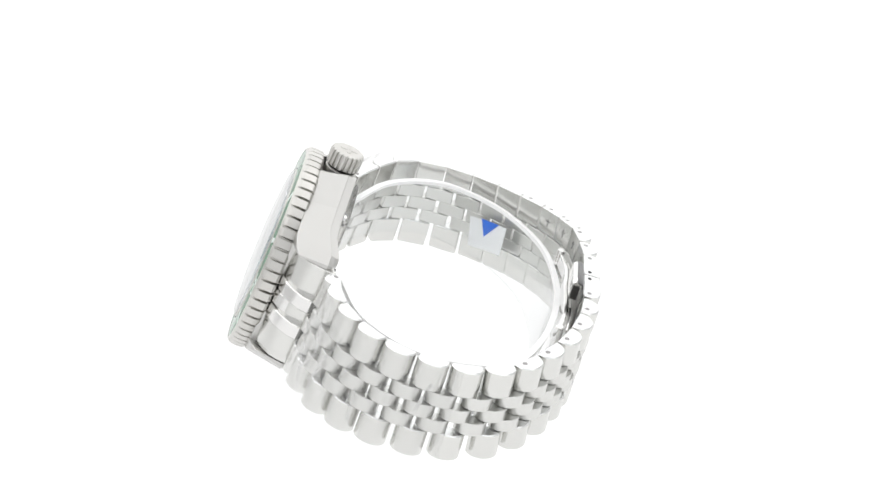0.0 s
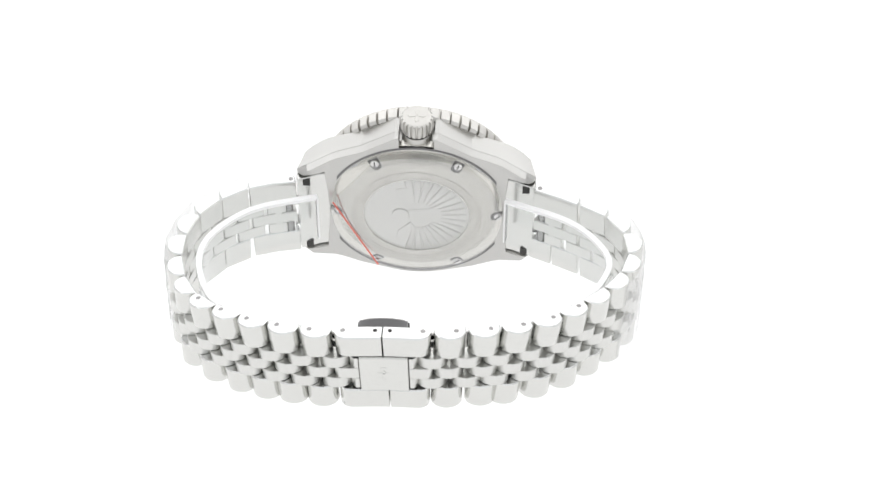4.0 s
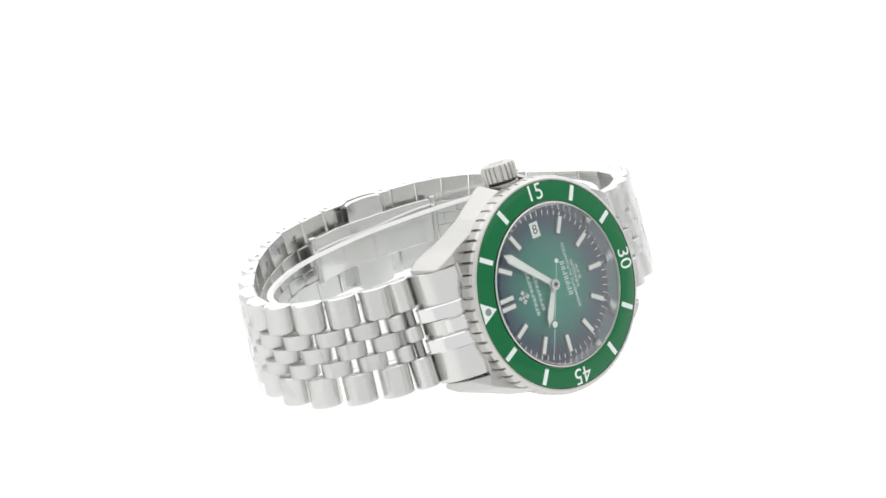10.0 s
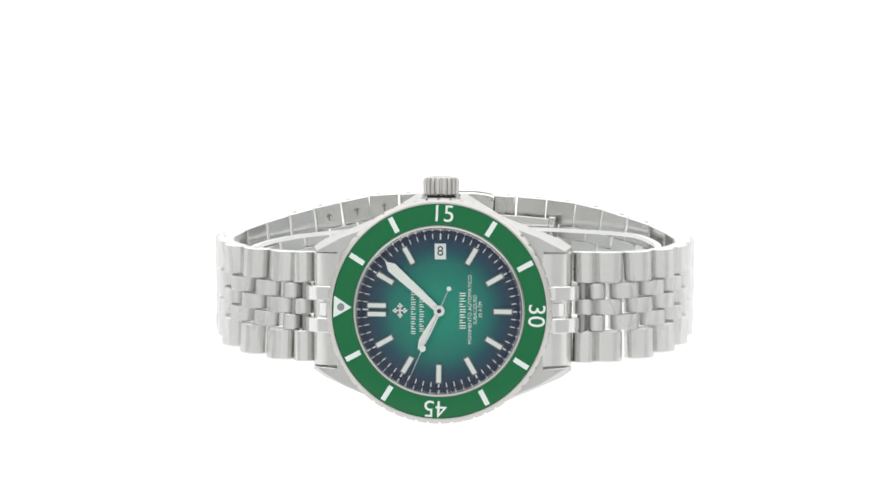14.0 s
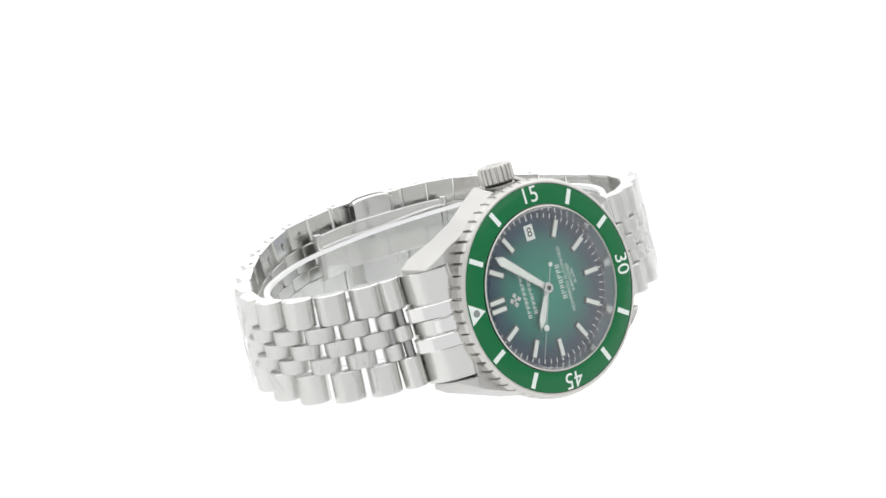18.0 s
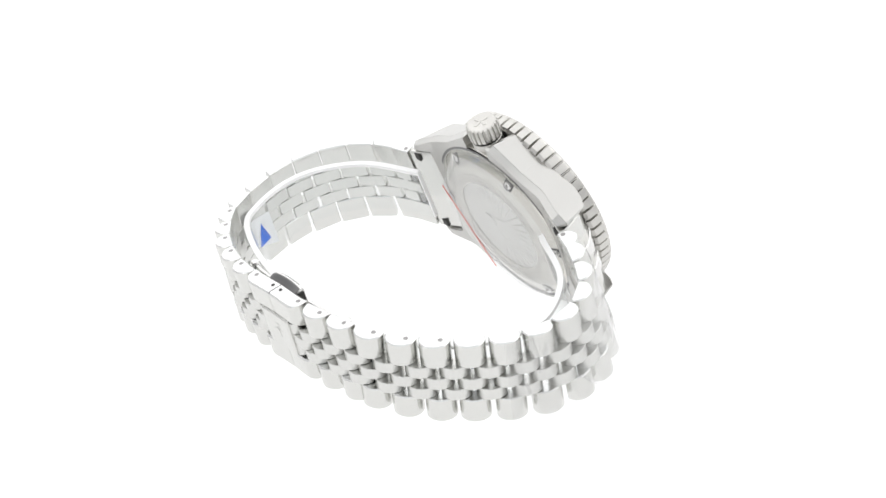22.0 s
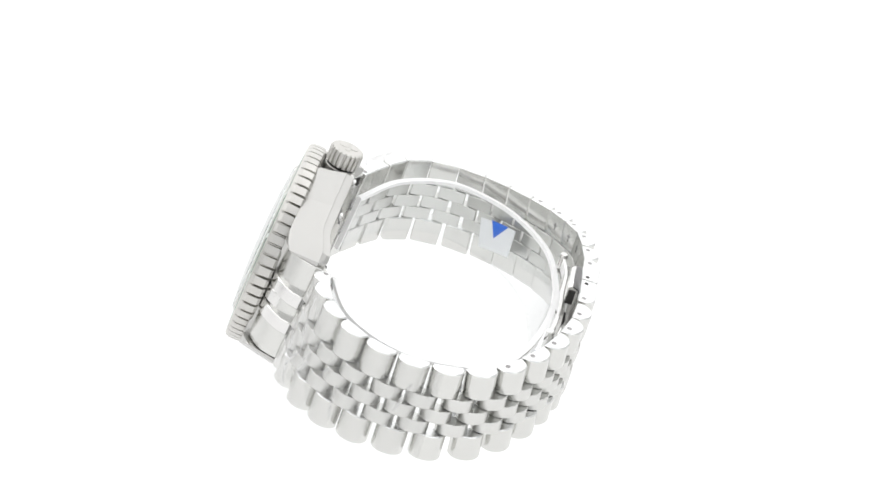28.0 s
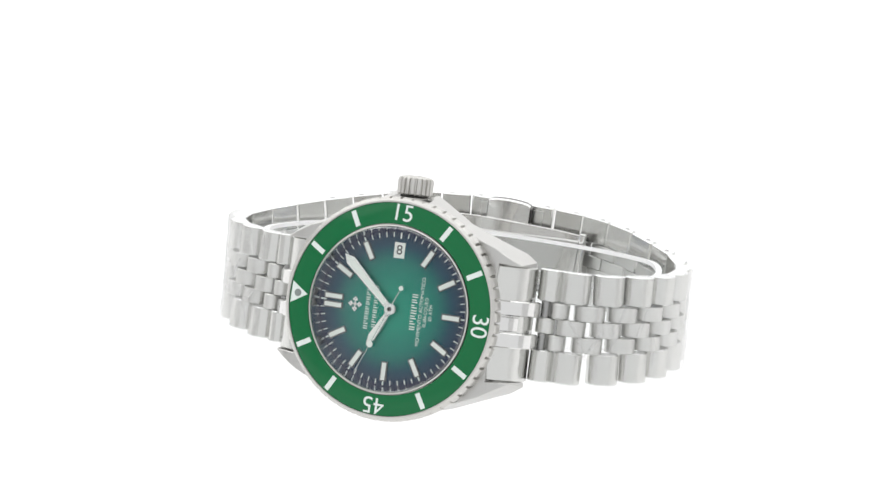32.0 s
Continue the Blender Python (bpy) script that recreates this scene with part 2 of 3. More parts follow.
# unseen walls and ceiling, added to bounce light; the back one glows
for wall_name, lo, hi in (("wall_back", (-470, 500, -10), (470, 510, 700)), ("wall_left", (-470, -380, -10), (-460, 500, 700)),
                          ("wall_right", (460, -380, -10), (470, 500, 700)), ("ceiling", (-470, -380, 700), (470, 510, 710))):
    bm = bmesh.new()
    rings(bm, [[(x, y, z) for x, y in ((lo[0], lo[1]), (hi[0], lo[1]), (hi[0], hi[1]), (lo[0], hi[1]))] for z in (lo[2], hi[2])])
    tagged(part(wall_name, bm, glow_wall if wall_name == "wall_back" else tent), "unseen white wall added to bounce light", "wall", kind="structure")

# ---- the watch ----
watch = new("wristwatch")
tagged(watch, "steel diver's wristwatch with green bezel on a five-row bracelet", "wristwatch")


def case_outline(f):
    """Seen on the face: lugs, flanks and the two crown guards; f runs from the front edge to the back edge of the flat facets."""
    def lerp(ab):
        return (ab[0][0] + (ab[1][0] - ab[0][0]) * f, ab[0][1] + (ab[1][1] - ab[0][1]) * f)
    tip = [((23.7, 10.95), (24.9, 11.0)), ((23.7, 11.2), (24.9, 11.9))]
    guard = tip + [((18.7, 13.95), (22.9, 13.3)), ((11.0, 16.7), (11.6, 17.8)), ((8.2, 18.5), (8.6, 19.7)), ((4.5, 20.7), (4.5, 22.2)), ((3.7, 20.6), (3.7, 22.0)), ((3.6, 18.4), (3.6, 19.1))]
    plain = tip + [((18.7, 14.2), (22.7, 13.4)), ((12.8, 16.7), (12.2, 17.8)), ((6.5, 19.2), (5.0, 19.9)), ((0, 19.8), (0, 20.3))]
    plain = [(p[0], -p[1]) for p in map(lerp, plain)]
    guard = list(map(lerp, guard))
    low = plain + [(-x, z) for x, z in reversed(plain[:-1])]
    wall = [(-19.6, -11.1), (-19.2, -6), (-18.9, 0), (-19.2, 6), (-19.6, 11.1)]
    top = [(-x, z) for x, z in guard] + list(reversed(guard))
    return low + wall + top + [(-x, z) for x, z in reversed(wall)]


def sweep(x, y):
    """The lugs bend back towards the wrist, their front more than their back."""
    f = min(1.0, max(0.0, (y - 3.2) / 6.0))
    far = abs(x) - 16.5
    s = min(1.0, max(0.0, far / 6.6))
    return (1 - f) * 0.08 * max(0.0, far - 2.6) ** 2 + f * 1.75 * s * s * (3 - 2 * s)


bm = bmesh.new()
front, rear = [list(reversed(case_outline(f))) if sum(a[0] * b[1] - b[0] * a[1] for a, b in zip(case_outline(f), case_outline(f)[1:])) < 0 else case_outline(f)
               for f in (0.0, 1.0)]


def inset(loop, d):
    """The outline moved inwards, but for the notch that holds the crown."""
    return [p if abs(p[0]) < 4.2 and p[1] > 17.5 else q for p, q in zip(loop, offset(loop, d))]


def blunt(loop, x):
    """The outline with its lug tips cut back to x."""
    return [(min(x, max(-x, p[0])), p[1]) for p in loop]


stack = [(offset(front, 0.16), 3.2), (front, 3.36), (rear, 8.9), (blunt(inset(rear, 0.08), 24.75), 9.02), (blunt(inset(rear, 0.3), 24.4), 9.8),
         (blunt(inset(rear, 0.5), 23.5), 10.5), (blunt(inset(rear, 0.6), 23.3), 10.58)]
ends = rings(bm, [[(p[0], y, p[1]) for p in lp] for lp, y in stack], True, False)
for end_loop in (ends[0], ends[-1]):
    for tri in tessellate_polygon([[(v.co.x, v.co.z, 0) for v in end_loop]]):
        bm.faces.new([end_loop[i] for i in tri])
for x in (-24, -22, -20, -18, -16.5, 16.5, 18, 20, 22, 24):
    bmesh.ops.bisect_plane(bm, geom=bm.verts[:] + bm.edges[:] + bm.faces[:], plane_co=(x, 0, 0), plane_no=(1, 0, 0))
for v in bm.verts:
    v.co.y += sweep(v.co.x, v.co.y)
case = part("case", bm, brushed, watch, "brushed steel case with angular lugs and crown guards", 11)

bm = bmesh.new()
rows = revolve(bm, [(20.0, 9.0), (20.0, 10.3), (19.92, 10.5), (19.85, 8.9), (19.2, 8.9), (19.1, 10.35), (18.9, 10.5), (18.0, 10.85), (15.6, 11.7), (14.2, 12.0), (13.7, 12.02), (13.6, 11.88),
                    (13.35, 11.88), (13.25, 12.05), (12.95, 12.05), (12.85, 11.9), (11.6, 11.9), (11.5, 12.05), (11.15, 12.05), (11.05, 11.7)], 144)
bm.faces.new(rows[-1])
back = part("case_back", bm, back_steel, watch, "engraved satin steel case back")
# flush dark ring painted in where the groove lies in shade
bm = bmesh.new()
revolve(bm, [(18.85, 10.4), (19.4, 10.4), (19.4, 10.61), (18.85, 10.61)], 120, None, True)
part("groove_shade", bm, shade_steel, back, "flush dark ring for the shade in the back groove")
bm = bmesh.new()
disc(bm, 11.1, 11.4, 11.76, 96, 0.04)
part("medallion", bm, frosted_back, back, "frosted round medallion")


# raised rays, a ring of worn marks and a plain figure on the case back
def on_back(u, v, h):
    return (u, 11.7 + h, v)


def ridge(bm, a, r0, r1, w0, w1, h):
    """A ray with a sharp crest, radial at angle a."""
    def at(r, w, y):
        return on_back(r * math.cos(a) - w * math.sin(a), r * math.sin(a) + w * math.cos(a), y)
    rings(bm, [[at(r, -w, 0), at(r, -w * 0.68, hh), at(r, w * 0.68, hh), at(r, w, 0)] for r, w, hh in ((r0, w0, h * 0.6), (r1 - 0.5, w1, h), (r1, w1 * 0.8, 0.05))])


for k in range(19):
    bm = bmesh.new()
    ridge(bm, math.pi + radians(-99 + 11 * k), 5.2 if 6 < k < 12 else 3.9, 10.8, 0.36, 0.94, 0.34)
    part("ray_relief", bm, frosted_back, back)
for name, lp, h in (("figure_relief", [(1.8, -1.5), (-1.0, -1.9), (-4.6, -2.4), (-5.6, -1.2), (-5.6, 1.2), (-4.6, 2.4), (-1.0, 1.9), (1.8, 1.5)], 0.13),
                    ("figure_relief", circle_loop(1.9, 3.4, 0.0, 18), 0.3),
                    ("wing_relief", [(1.2, 2.2), (-0.6, 5.6), (1.8, 8.4), (4.4, 8.0), (4.2, 5.2)], 0.16),
                    ("wing_relief", [(1.2, -2.2), (-0.6, -5.6), (1.8, -8.4), (4.4, -8.0), (4.2, -5.2)], 0.16)):
    bm = bmesh.new()
    prism(bm, lp, 0.0, h, on_back, 0.1)
    part(name, bm, frosted_back, back)
bm = bmesh.new()
for k in range(44):
    if k % 11 in (0, 1):
        continue
    a = radians(8.18 * k)
    ca, sa = math.cos(a), math.sin(a)
    prism(bm, [((12.2 + 0.4 * c) * ca - 0.38 * d * sa, (12.2 + 0.4 * c) * sa + 0.38 * d * ca) for c, d in ((-1, -1), (1, -1), (1, 1), (-1, 1))], 0.15, 0.3, on_back, 0.05)
part("engraved_bars", bm, back_steel, back, "worn raised marks round the disc")

bm = bmesh.new()
prism(bm, circle_loop(0.95, n=16), -0.5, 0.32, lambda u, v, h: (u, h, v), 0.16)
screw = part("case_screw", bm, polished, back, "small polished slotted screw")
# thin black bar in place of the shade in the screw's slot
bm = bmesh.new()
prism(bm, box_loop(1.5, 0.24), 0.3, 0.35, lambda u, v, h: (u, h, v))
slot = part("screw_slot_shade", bm, shadow_gap, back)
# raised dark block in place of the shade in the screw's pocket
bm = bmesh.new()
prism(bm, [(-1.2, 1.0), (1.2, 1.0), (1.2, -0.8), (0.9, -1.5), (0, -1.8), (-0.9, -1.5), (-1.2, -0.8)], -0.6, 0.2, lambda u, v, h: (u, h, v), 0.1)
pocket = part("pocket_shade", bm, shade_steel, back)
for k in range(6):
    a = radians(60 * k)
    spot = Matrix.Translation((0.0172 * math.cos(a), 0.0113, 0.0172 * math.sin(a))) @ Matrix.Rotation(-a + math.pi / 2, 4, "Y")
    sunk = spot @ Matrix.Translation((0, -0.0003, 0)) @ Matrix.Rotation(radians(19), 4, "X")
    turned = spot @ Matrix.Rotation(0.7 * k + 0.4, 4, "Y")
    if k == 0:
        screw.matrix_basis, pocket.matrix_basis, slot.matrix_basis = spot, sunk, turned
    else:
        again(screw, spot), again(pocket, sunk), again(slot, turned)

# bezel with sixty grip notches
TEETH = 60


def grip(a, i):
    f = (a / (2 * math.pi) * TEETH) % 1.0
    notch = 1.0 if f < 0.13 else 0.0
    return -(0, 0.0, 0.1, 0.4, 0.8, 0.95, 0.7, 0)[i] * notch


bm = bmesh.new()
revolve(bm, [(20.25, -0.12), (20.55, -0.1), (21.05, 0.3), (21.3, 0.9), (21.35, 2.2), (21.25, 3.2), (20.7, 3.7), (19.0, 3.75)], 720, grip)
revolve(bm, [(20.25, -0.12), (20.2, 0.4), (16.1, 0.3), (16.0, -0.45), (15.75, -0.6), (15.6, -0.4), (15.6, 1.2)], 120)
bezel = part("bezel", bm, satin, watch, "notched steel rotating bezel", 16)
BZ = 2.35
bm = bmesh.new()
revolve(bm, [(20.18, 0.3), (20.18, 0.0), (20.05, -0.08), (16.35, -0.34), (16.2, -0.25), (16.2, 0.3)], 144)
insert = part("bezel_insert", bm, green_ring, watch, "glossy green bezel ring")


def on_insert(u, v, h):
    r = math.hypot(u, v)
    return (u, -0.08 - 0.26 * (20.05 - r) / 3.7 - h, v)


for k in range(12):
    if k % 3 == 0:
        continue
    bm = bmesh.new()
    lp = [polar(r, 5 * k, s, BZ) for r, s in ((16.75, -0.48), (19.85, -0.48), (19.85, 0.48), (16.75, 0.48))]
    prism(bm, lp, -0.05, 0.05, on_insert, 0.02)
    part("bezel_mark", bm, white_print, insert)
for k, word in ((3, "15"), (6, "30"), (9, "45")):
    o = written(word, 4.5, white_print, insert, polar(18.25, 5 * k, 0, BZ), 5 * k + BZ / 6, 0.24, "white numeral", "bezel_numeral", lambda u, v, hh: on_insert(u, v, hh + 0.03))
bm = bmesh.new()
prism(bm, [polar(16.5, 0, 0, BZ), polar(19.9, 0, -2.1, BZ), polar(19.9, 0, 2.1, BZ)], -0.05, 0.05, on_insert, 0.02)
part("bezel_triangle", bm, white_print, insert)
bm = bmesh.new()
c = polar(18.55, 0, 0, BZ)
prism(bm, circle_loop(0.72, c[0], c[1]), 0.0, 0.09, on_insert, 0.03)
part("lume_pip", bm, grey_pip, insert, "grey luminous dot")

# dial, its ring and its markers
DIAL_H, DT = -2.1, 0.69
bm = bmesh.new()
disc(bm, 15.2, 2.1, 2.5, 96, 0.05)
dial = part("dial", bm, dial_mat, watch, "green dial fading to blue-black at the edge")
bm = bmesh.new()
revolve(bm, [(15.62, -0.35), (15.5, 0.4), (14.85, 2.08), (15.3, 2.12)], 120)
part("chapter_ring", bm, rehaut_mat, watch, "polished sloping ring round the dial")
for k in range(60):
    ln, wd = (0.95, 0.17) if k % 5 else (1.15, 0.3)
    bm = bmesh.new()
    prism(bm, [polar(r, k, s, DT) for r, s in ((14.6 - ln, -wd / 2), (14.6, -wd / 2), (14.6, wd / 2), (14.6 - ln, wd / 2))], DIAL_H, DIAL_H + 0.03, face_on)
    part("minute_mark", bm, white_print, dial)
for k in range(12):
    if k == 3:
        continue
    for side in ((-0.82, 0.82) if k == 0 else (0.0,)):
        rc, hw = (11.95, 0.5) if k else (11.9, 0.48)
        hl = 1.75 if k else 1.8

        def bar(f, d):
            return [polar(r, 5 * k, side + s, DT) for r, s in ((rc - hl - d, -hw - d), (rc + hl + d, -hw - d), (rc + hl + d, hw + d), (rc - hl - d, hw + d))]
        bm = bmesh.new()
        prism(bm, bar(0, 0.14), DIAL_H, DIAL_H + 0.45, face_on, 0.08)
        # frame coloured dark in place of its dark reflections
        frame_part = part("hour_marker", bm, shade_steel, dial, "frame coloured dark for its reflections, filled with white lume")
        bm = bmesh.new()
        prism(bm, bar(0, -0.08), DIAL_H + 0.3, DIAL_H + 0.49, face_on, 0.03)
        part("lume_bar", bm, lume, dial)
# date window
bm = bmesh.new()
c = polar(11.2, 15, 0, DT)
prism(bm, box_loop(2.15, 3.0, c[0], c[1]), DIAL_H, DIAL_H + 0.05, face_on, 0.02)
date = part("date_window", bm, lume, dial, "white date disc showing 8")
written("8", 2.6, black_ink, dial, c, 15, DIAL_H + 0.06, "black date numeral", "date_numeral")
# printing: brand and model names stay plain bars
for word_len, u, cap, size in ((10, -5.0, 0.85, 0.92), (9, -3.4, 0.85, 0.92), (7, 4.35, 1.15, 1.02)):
    for k in range(word_len):
        bm = bmesh.new()
        v = (k - (word_len - 1) / 2) * size
        for side, tall in ((-1, 1.0), (1, (1.0, 0.55, 0.8)[k % 3])):
            prism(bm, box_loop(cap * tall, size * 0.21, u - cap * (1 - tall) * 0.5, v + side * size * 0.22), DIAL_H, DIAL_H + 0.03, face_on)
        part("printed_bar", bm, white_print, dial)
for word, u, size in (("MOVIMENTO AUTOMATICO", 5.75, 1.02), ("SUBACQUEO", 6.75, 0.95), ("20 ATM", 7.75, 0.95)):
    written(word, size, white_print, dial, (u, 0.2), 0, DIAL_H + 0.02, "small white print")
bm = bmesh.new()
for a in range(4):
    c, s = math.cos(a * math.pi / 2), math.sin(a * math.pi / 2)
    prism(bm, [(-7.5 + c * x - s * y, s * x + c * y) for x, y in ((0, -0.16), (0.85, -0.16), (0.85, 0.16), (0, 0.16))], DIAL_H, DIAL_H + 0.25, face_on, 0.04)
    for x, y in ((0.85, 0.3), (0.85, -0.3), (1.2, 0)):
        prism(bm, circle_loop(0.24, -7.5 + c * x - s * y, s * x + c * y, 12), DIAL_H, DIAL_H + 0.28, face_on, 0.05)
part("applied_emblem", bm, polished, dial, "small polished cross emblem")


# hands
def hand(name, angle, loop, h, thick, fill, label):
    """A hand along its own axis (u from the centre out), turned to an angle from 12 towards the crown."""
    a = radians(angle)

    def put(u, v, hh):
        return (-u * math.cos(a) + v * math.sin(a), -hh, u * math.sin(a) + v * math.cos(a))
    bm = bmesh.new()
    prism(bm, loop, h, h + thick, put, 0.06)
    prism(bm, circle_loop(1.05, 0, 0, 24), h, h + thick, put, 0.06)
    ob = part(name, bm, polished, watch, label)
    if fill:
        bm = bmesh.new()
        prism(bm, fill, h + thick - 0.05, h + thick + 0.03, put, 0.01)
        part("lume_fill", bm, lume, ob, "white lume")
    return ob


hand("hour_hand", -61, [(0.5, -0.45), (5.0, -0.75), (6.6, -0.8), (8.6, 0), (6.6, 0.8), (5.0, 0.75), (0.5, 0.45)], -1.35, 0.2,
     [(1.6, -0.4), (5.0, -0.6), (6.5, -0.62), (8.0, 0), (6.5, 0.62), (5.0, 0.6), (1.6, 0.4)], "steel hour hand filled with lume")
hand("minute_hand", 42.4, [(0.5, -0.6), (12.2, -1.0), (13.9, 0), (12.2, 1.0), (0.5, 0.6)], -0.95, 0.2,
     [(1.6, -0.42), (12.0, -0.78), (13.2, 0), (12.0, 0.78), (1.6, 0.42)], "steel minute hand filled with lume")
sec = hand("second_hand", -66.2, [(-4.3, -0.09), (13.9, -0.07), (13.9, 0.07), (-4.3, 0.09)], -0.62, 0.12, None, "thin steel second hand")
bm = bmesh.new()
a = radians(-66.2)
for u, r in ((7.75, 0.62), (-4.6, 0.45)):
    prism(bm, circle_loop(r, -u * math.cos(a), u * math.sin(a)), -0.64, -0.46, face_on, 0.05)
part("lume_dot", bm, lume, sec, "round lume dots")
bm = bmesh.new()
prism(bm, circle_loop(0.42), -0.5, -0.3, face_on, 0.08)
part("centre_cap", bm, shadow_gap, watch, "dark centre cap")

bm = bmesh.new()
rows = revolve(bm, [(15.58, 0.2), (15.58, -0.7), (15.3, -1.0), (13.5, -1.2), (10.0, -1.5), (5.0, -1.75), (1.5, -1.82)], 96)
bm.faces.new(list(reversed(rows[-1])))
crystal = part("crystal", bm, crystal_mat, watch, "slightly domed clear crystal")
crystal.visible_shadow = False

# crown
CY = 7.2


def crown_ring(r, z, depth):
    pts = []
    for k in range(160):
        a = 2 * math.pi * k / 160
        f = (k / 160 * 20) % 1.0
        d = depth * (1.0 if f < 0.36 else 0.0)
        pts.append(((r - d) * math.cos(a), CY + (r - d) * math.sin(a), z))
    return pts


bm = bmesh.new()
rings(bm, [crown_ring(3.0, 21.75, 0), crown_ring(3.4, 22.0, 0.3), crown_ring(3.45, 24.5, 0.38), crown_ring(3.25, 25.05, 0.2), crown_ring(2.9, 25.25, 0), crown_ring(2.4, 25.4, 0)])
crown = part("crown", bm, satin, watch, "fluted steel screw-down crown", 28)
bm = bmesh.new()
for a in range(4):
    c, s = math.cos(a * math.pi / 2), math.sin(a * math.pi / 2)
    prism(bm, [(c * x - s * y, CY + s * x + c * y) for x, y in ((0.1, -0.3), (1.5, -0.5), (1.9, 0), (1.5, 0.5), (0.1, 0.3))], 25.35, 25.5, lambda u, v, h: (u, v, h), 0.05)
part("crown_emblem", bm, satin, crown)
bm = bmesh.new()
prism(bm, circle_loop(3.2, 0, CY, 28), 18.5, 21.3, lambda u, v, h: (u, v, h), 0.1)
part("crown_stem", bm, satin, crown, "smooth steel tube under the crown")
# dark ring added for the shade in the crown's recess
bm = bmesh.new()
prism(bm, circle_loop(2.75, 0, CY, 28), 21.2, 21.8, lambda u, v, h: (u, v, h), 0.2)
part("crown_shade_ring", bm, shadow_gap, crown, "dark ring for the shade under the crown")

# end links between the lugs
for side in (1, -1):
    prof = [(18.5, 3.9), (21.0, 4.7), (22.9, 6.0), (24.2, 7.6), (24.8, 9.4), (25.0, 11.9), (24.6, 12.9), (22.4, 12.1), (20.7, 11.3), (18.5, 10.75)]
    bm = bmesh.new()
    prism(bm, prof, -10.85, 10.85, lambda u, v, h, side=side: (side * u, v, h), 0.18)
    end = part("end_link", bm, brushed_link, watch, "solid brushed end link between the lugs")
    for zc in (-3.05, 0.0, 3.05):
        w = 1.42
        shift = 1.15 if zc else -0.6
        bump_prof = [(19.0, 3.4), (21.2, 4.2), (22.6 + shift * 0.4, 5.1), (23.9 + shift * 0.7, 6.6), (25.0 + shift, 8.6), (25.4 + shift, 10.6), (24.6 + shift, 11.9), (20.6, 10.0), (19.6, 9.0)]
        bm = bmesh.new()
        prism(bm, bump_prof, zc - w, zc + w, lambda u, v, h, side=side: (side * u, v, h), 0.2)
        part("centre_bar", bm, polished, end, "polished centre bar")
    # solid dark blocks put in for the shade of the cut-outs
    for zc in (-9.7, 9.7):
        bm = bmesh.new()
        prism(bm, box_loop(1.7, 1.9, 23.0, zc), 11.9, 12.55, lambda u, v, h, side=side: (side * u, h, v), 0.05)
        part("spring_bar_shade", bm, shadow_gap, end, "dark block for the shade in a spring bar cut-out")

# ---- bracelet path: (x, y) of the link pins, from the 6 o'clock lug round to the 12 o'clock lug ----
KNOTS = ((25.8, 12.4, 0.25), (30.0, 13.2, 0.2), (35.0, 14.9, 0.2), (40.2, 18.4, 0.5), (44.1, 23.0, 0.9), (46.3, 28.4, 1.4), (47.0, 34.0, 2.1),
         (46.1, 40.0, 2.9), (44.0, 45.4, 4.0), (40.8, 49.9, 5.3), (36.4, 53.4, 6.7), (31.0, 56.8, 8.3), (24.7, 59.25, 9.6), (18.1, 60.75, 10.4),
         (11.3, 61.2, 10.9), (3.6, 61.1, 11.3), (-4.2, 61.3, 11.65), (-11.0, 60.6, 11.4), (-17.9, 59.3, 11.05), (-24.1, 56.9, 9.85),
         (-29.9, 53.5, 8.5), (-34.8, 49.1, 7.1), (-39.0, 44.5, 5.7), (-42.1, 40.0, 4.5), (-44.1, 35.3, 3.4), (-44.8, 30.3, 2.5),
         (-43.5, 24.8, 1.7), (-39.8, 19.8, 1.0), (-34.0, 16.2, 0.5), (-29.0, 13.7, 0.2), (-25.6, 12.4, 0.25))
CLASP, LEAN = 15, 7.5


def trace(knots, steps=24):
    """A smooth line through knots of two or three coordinates, with its running length."""
    pts = []
    ks = [2 * Vector(knots[0]) - Vector(knots[1])] + [Vector(k) for k in knots] + [2 * Vector(knots[-1]) - Vector(knots[-2])]
    for i in range(1, len(ks) - 2):
        p0, p1, p2, p3 = ks[i - 1:i + 3]
        for k in range(steps):
            t = k / steps
            pts.append(0.5 * (2 * p1 + (p2 - p0) * t + (2 * p0 - 5 * p1 + 4 * p2 - p3) * t * t + (3 * p1 - p0 - 3 * p2 + p3) * t ** 3))
    pts.append(ks[-2])
    s = [0.0]
    for a, b in zip(pts, pts[1:]):
        s.append(s[-1] + (b - a).length)
    return pts, s


PATH_P, PATH_S = trace(KNOTS)
TOTAL = PATH_S[-1]
MID_S = PATH_S[CLASP * 24]


def on_path(s):
    x = np.interp(s, PATH_S, [p.x for p in PATH_P])
    y = np.interp(s, PATH_S, [p.y for p in PATH_P])
    return Vector((float(x), float(y)))


def lift(s):
    """How far the bracelet's middle line has risen towards the crown side at s."""
    return float(np.interp(s, PATH_S, [p.z for p in PATH_P]))


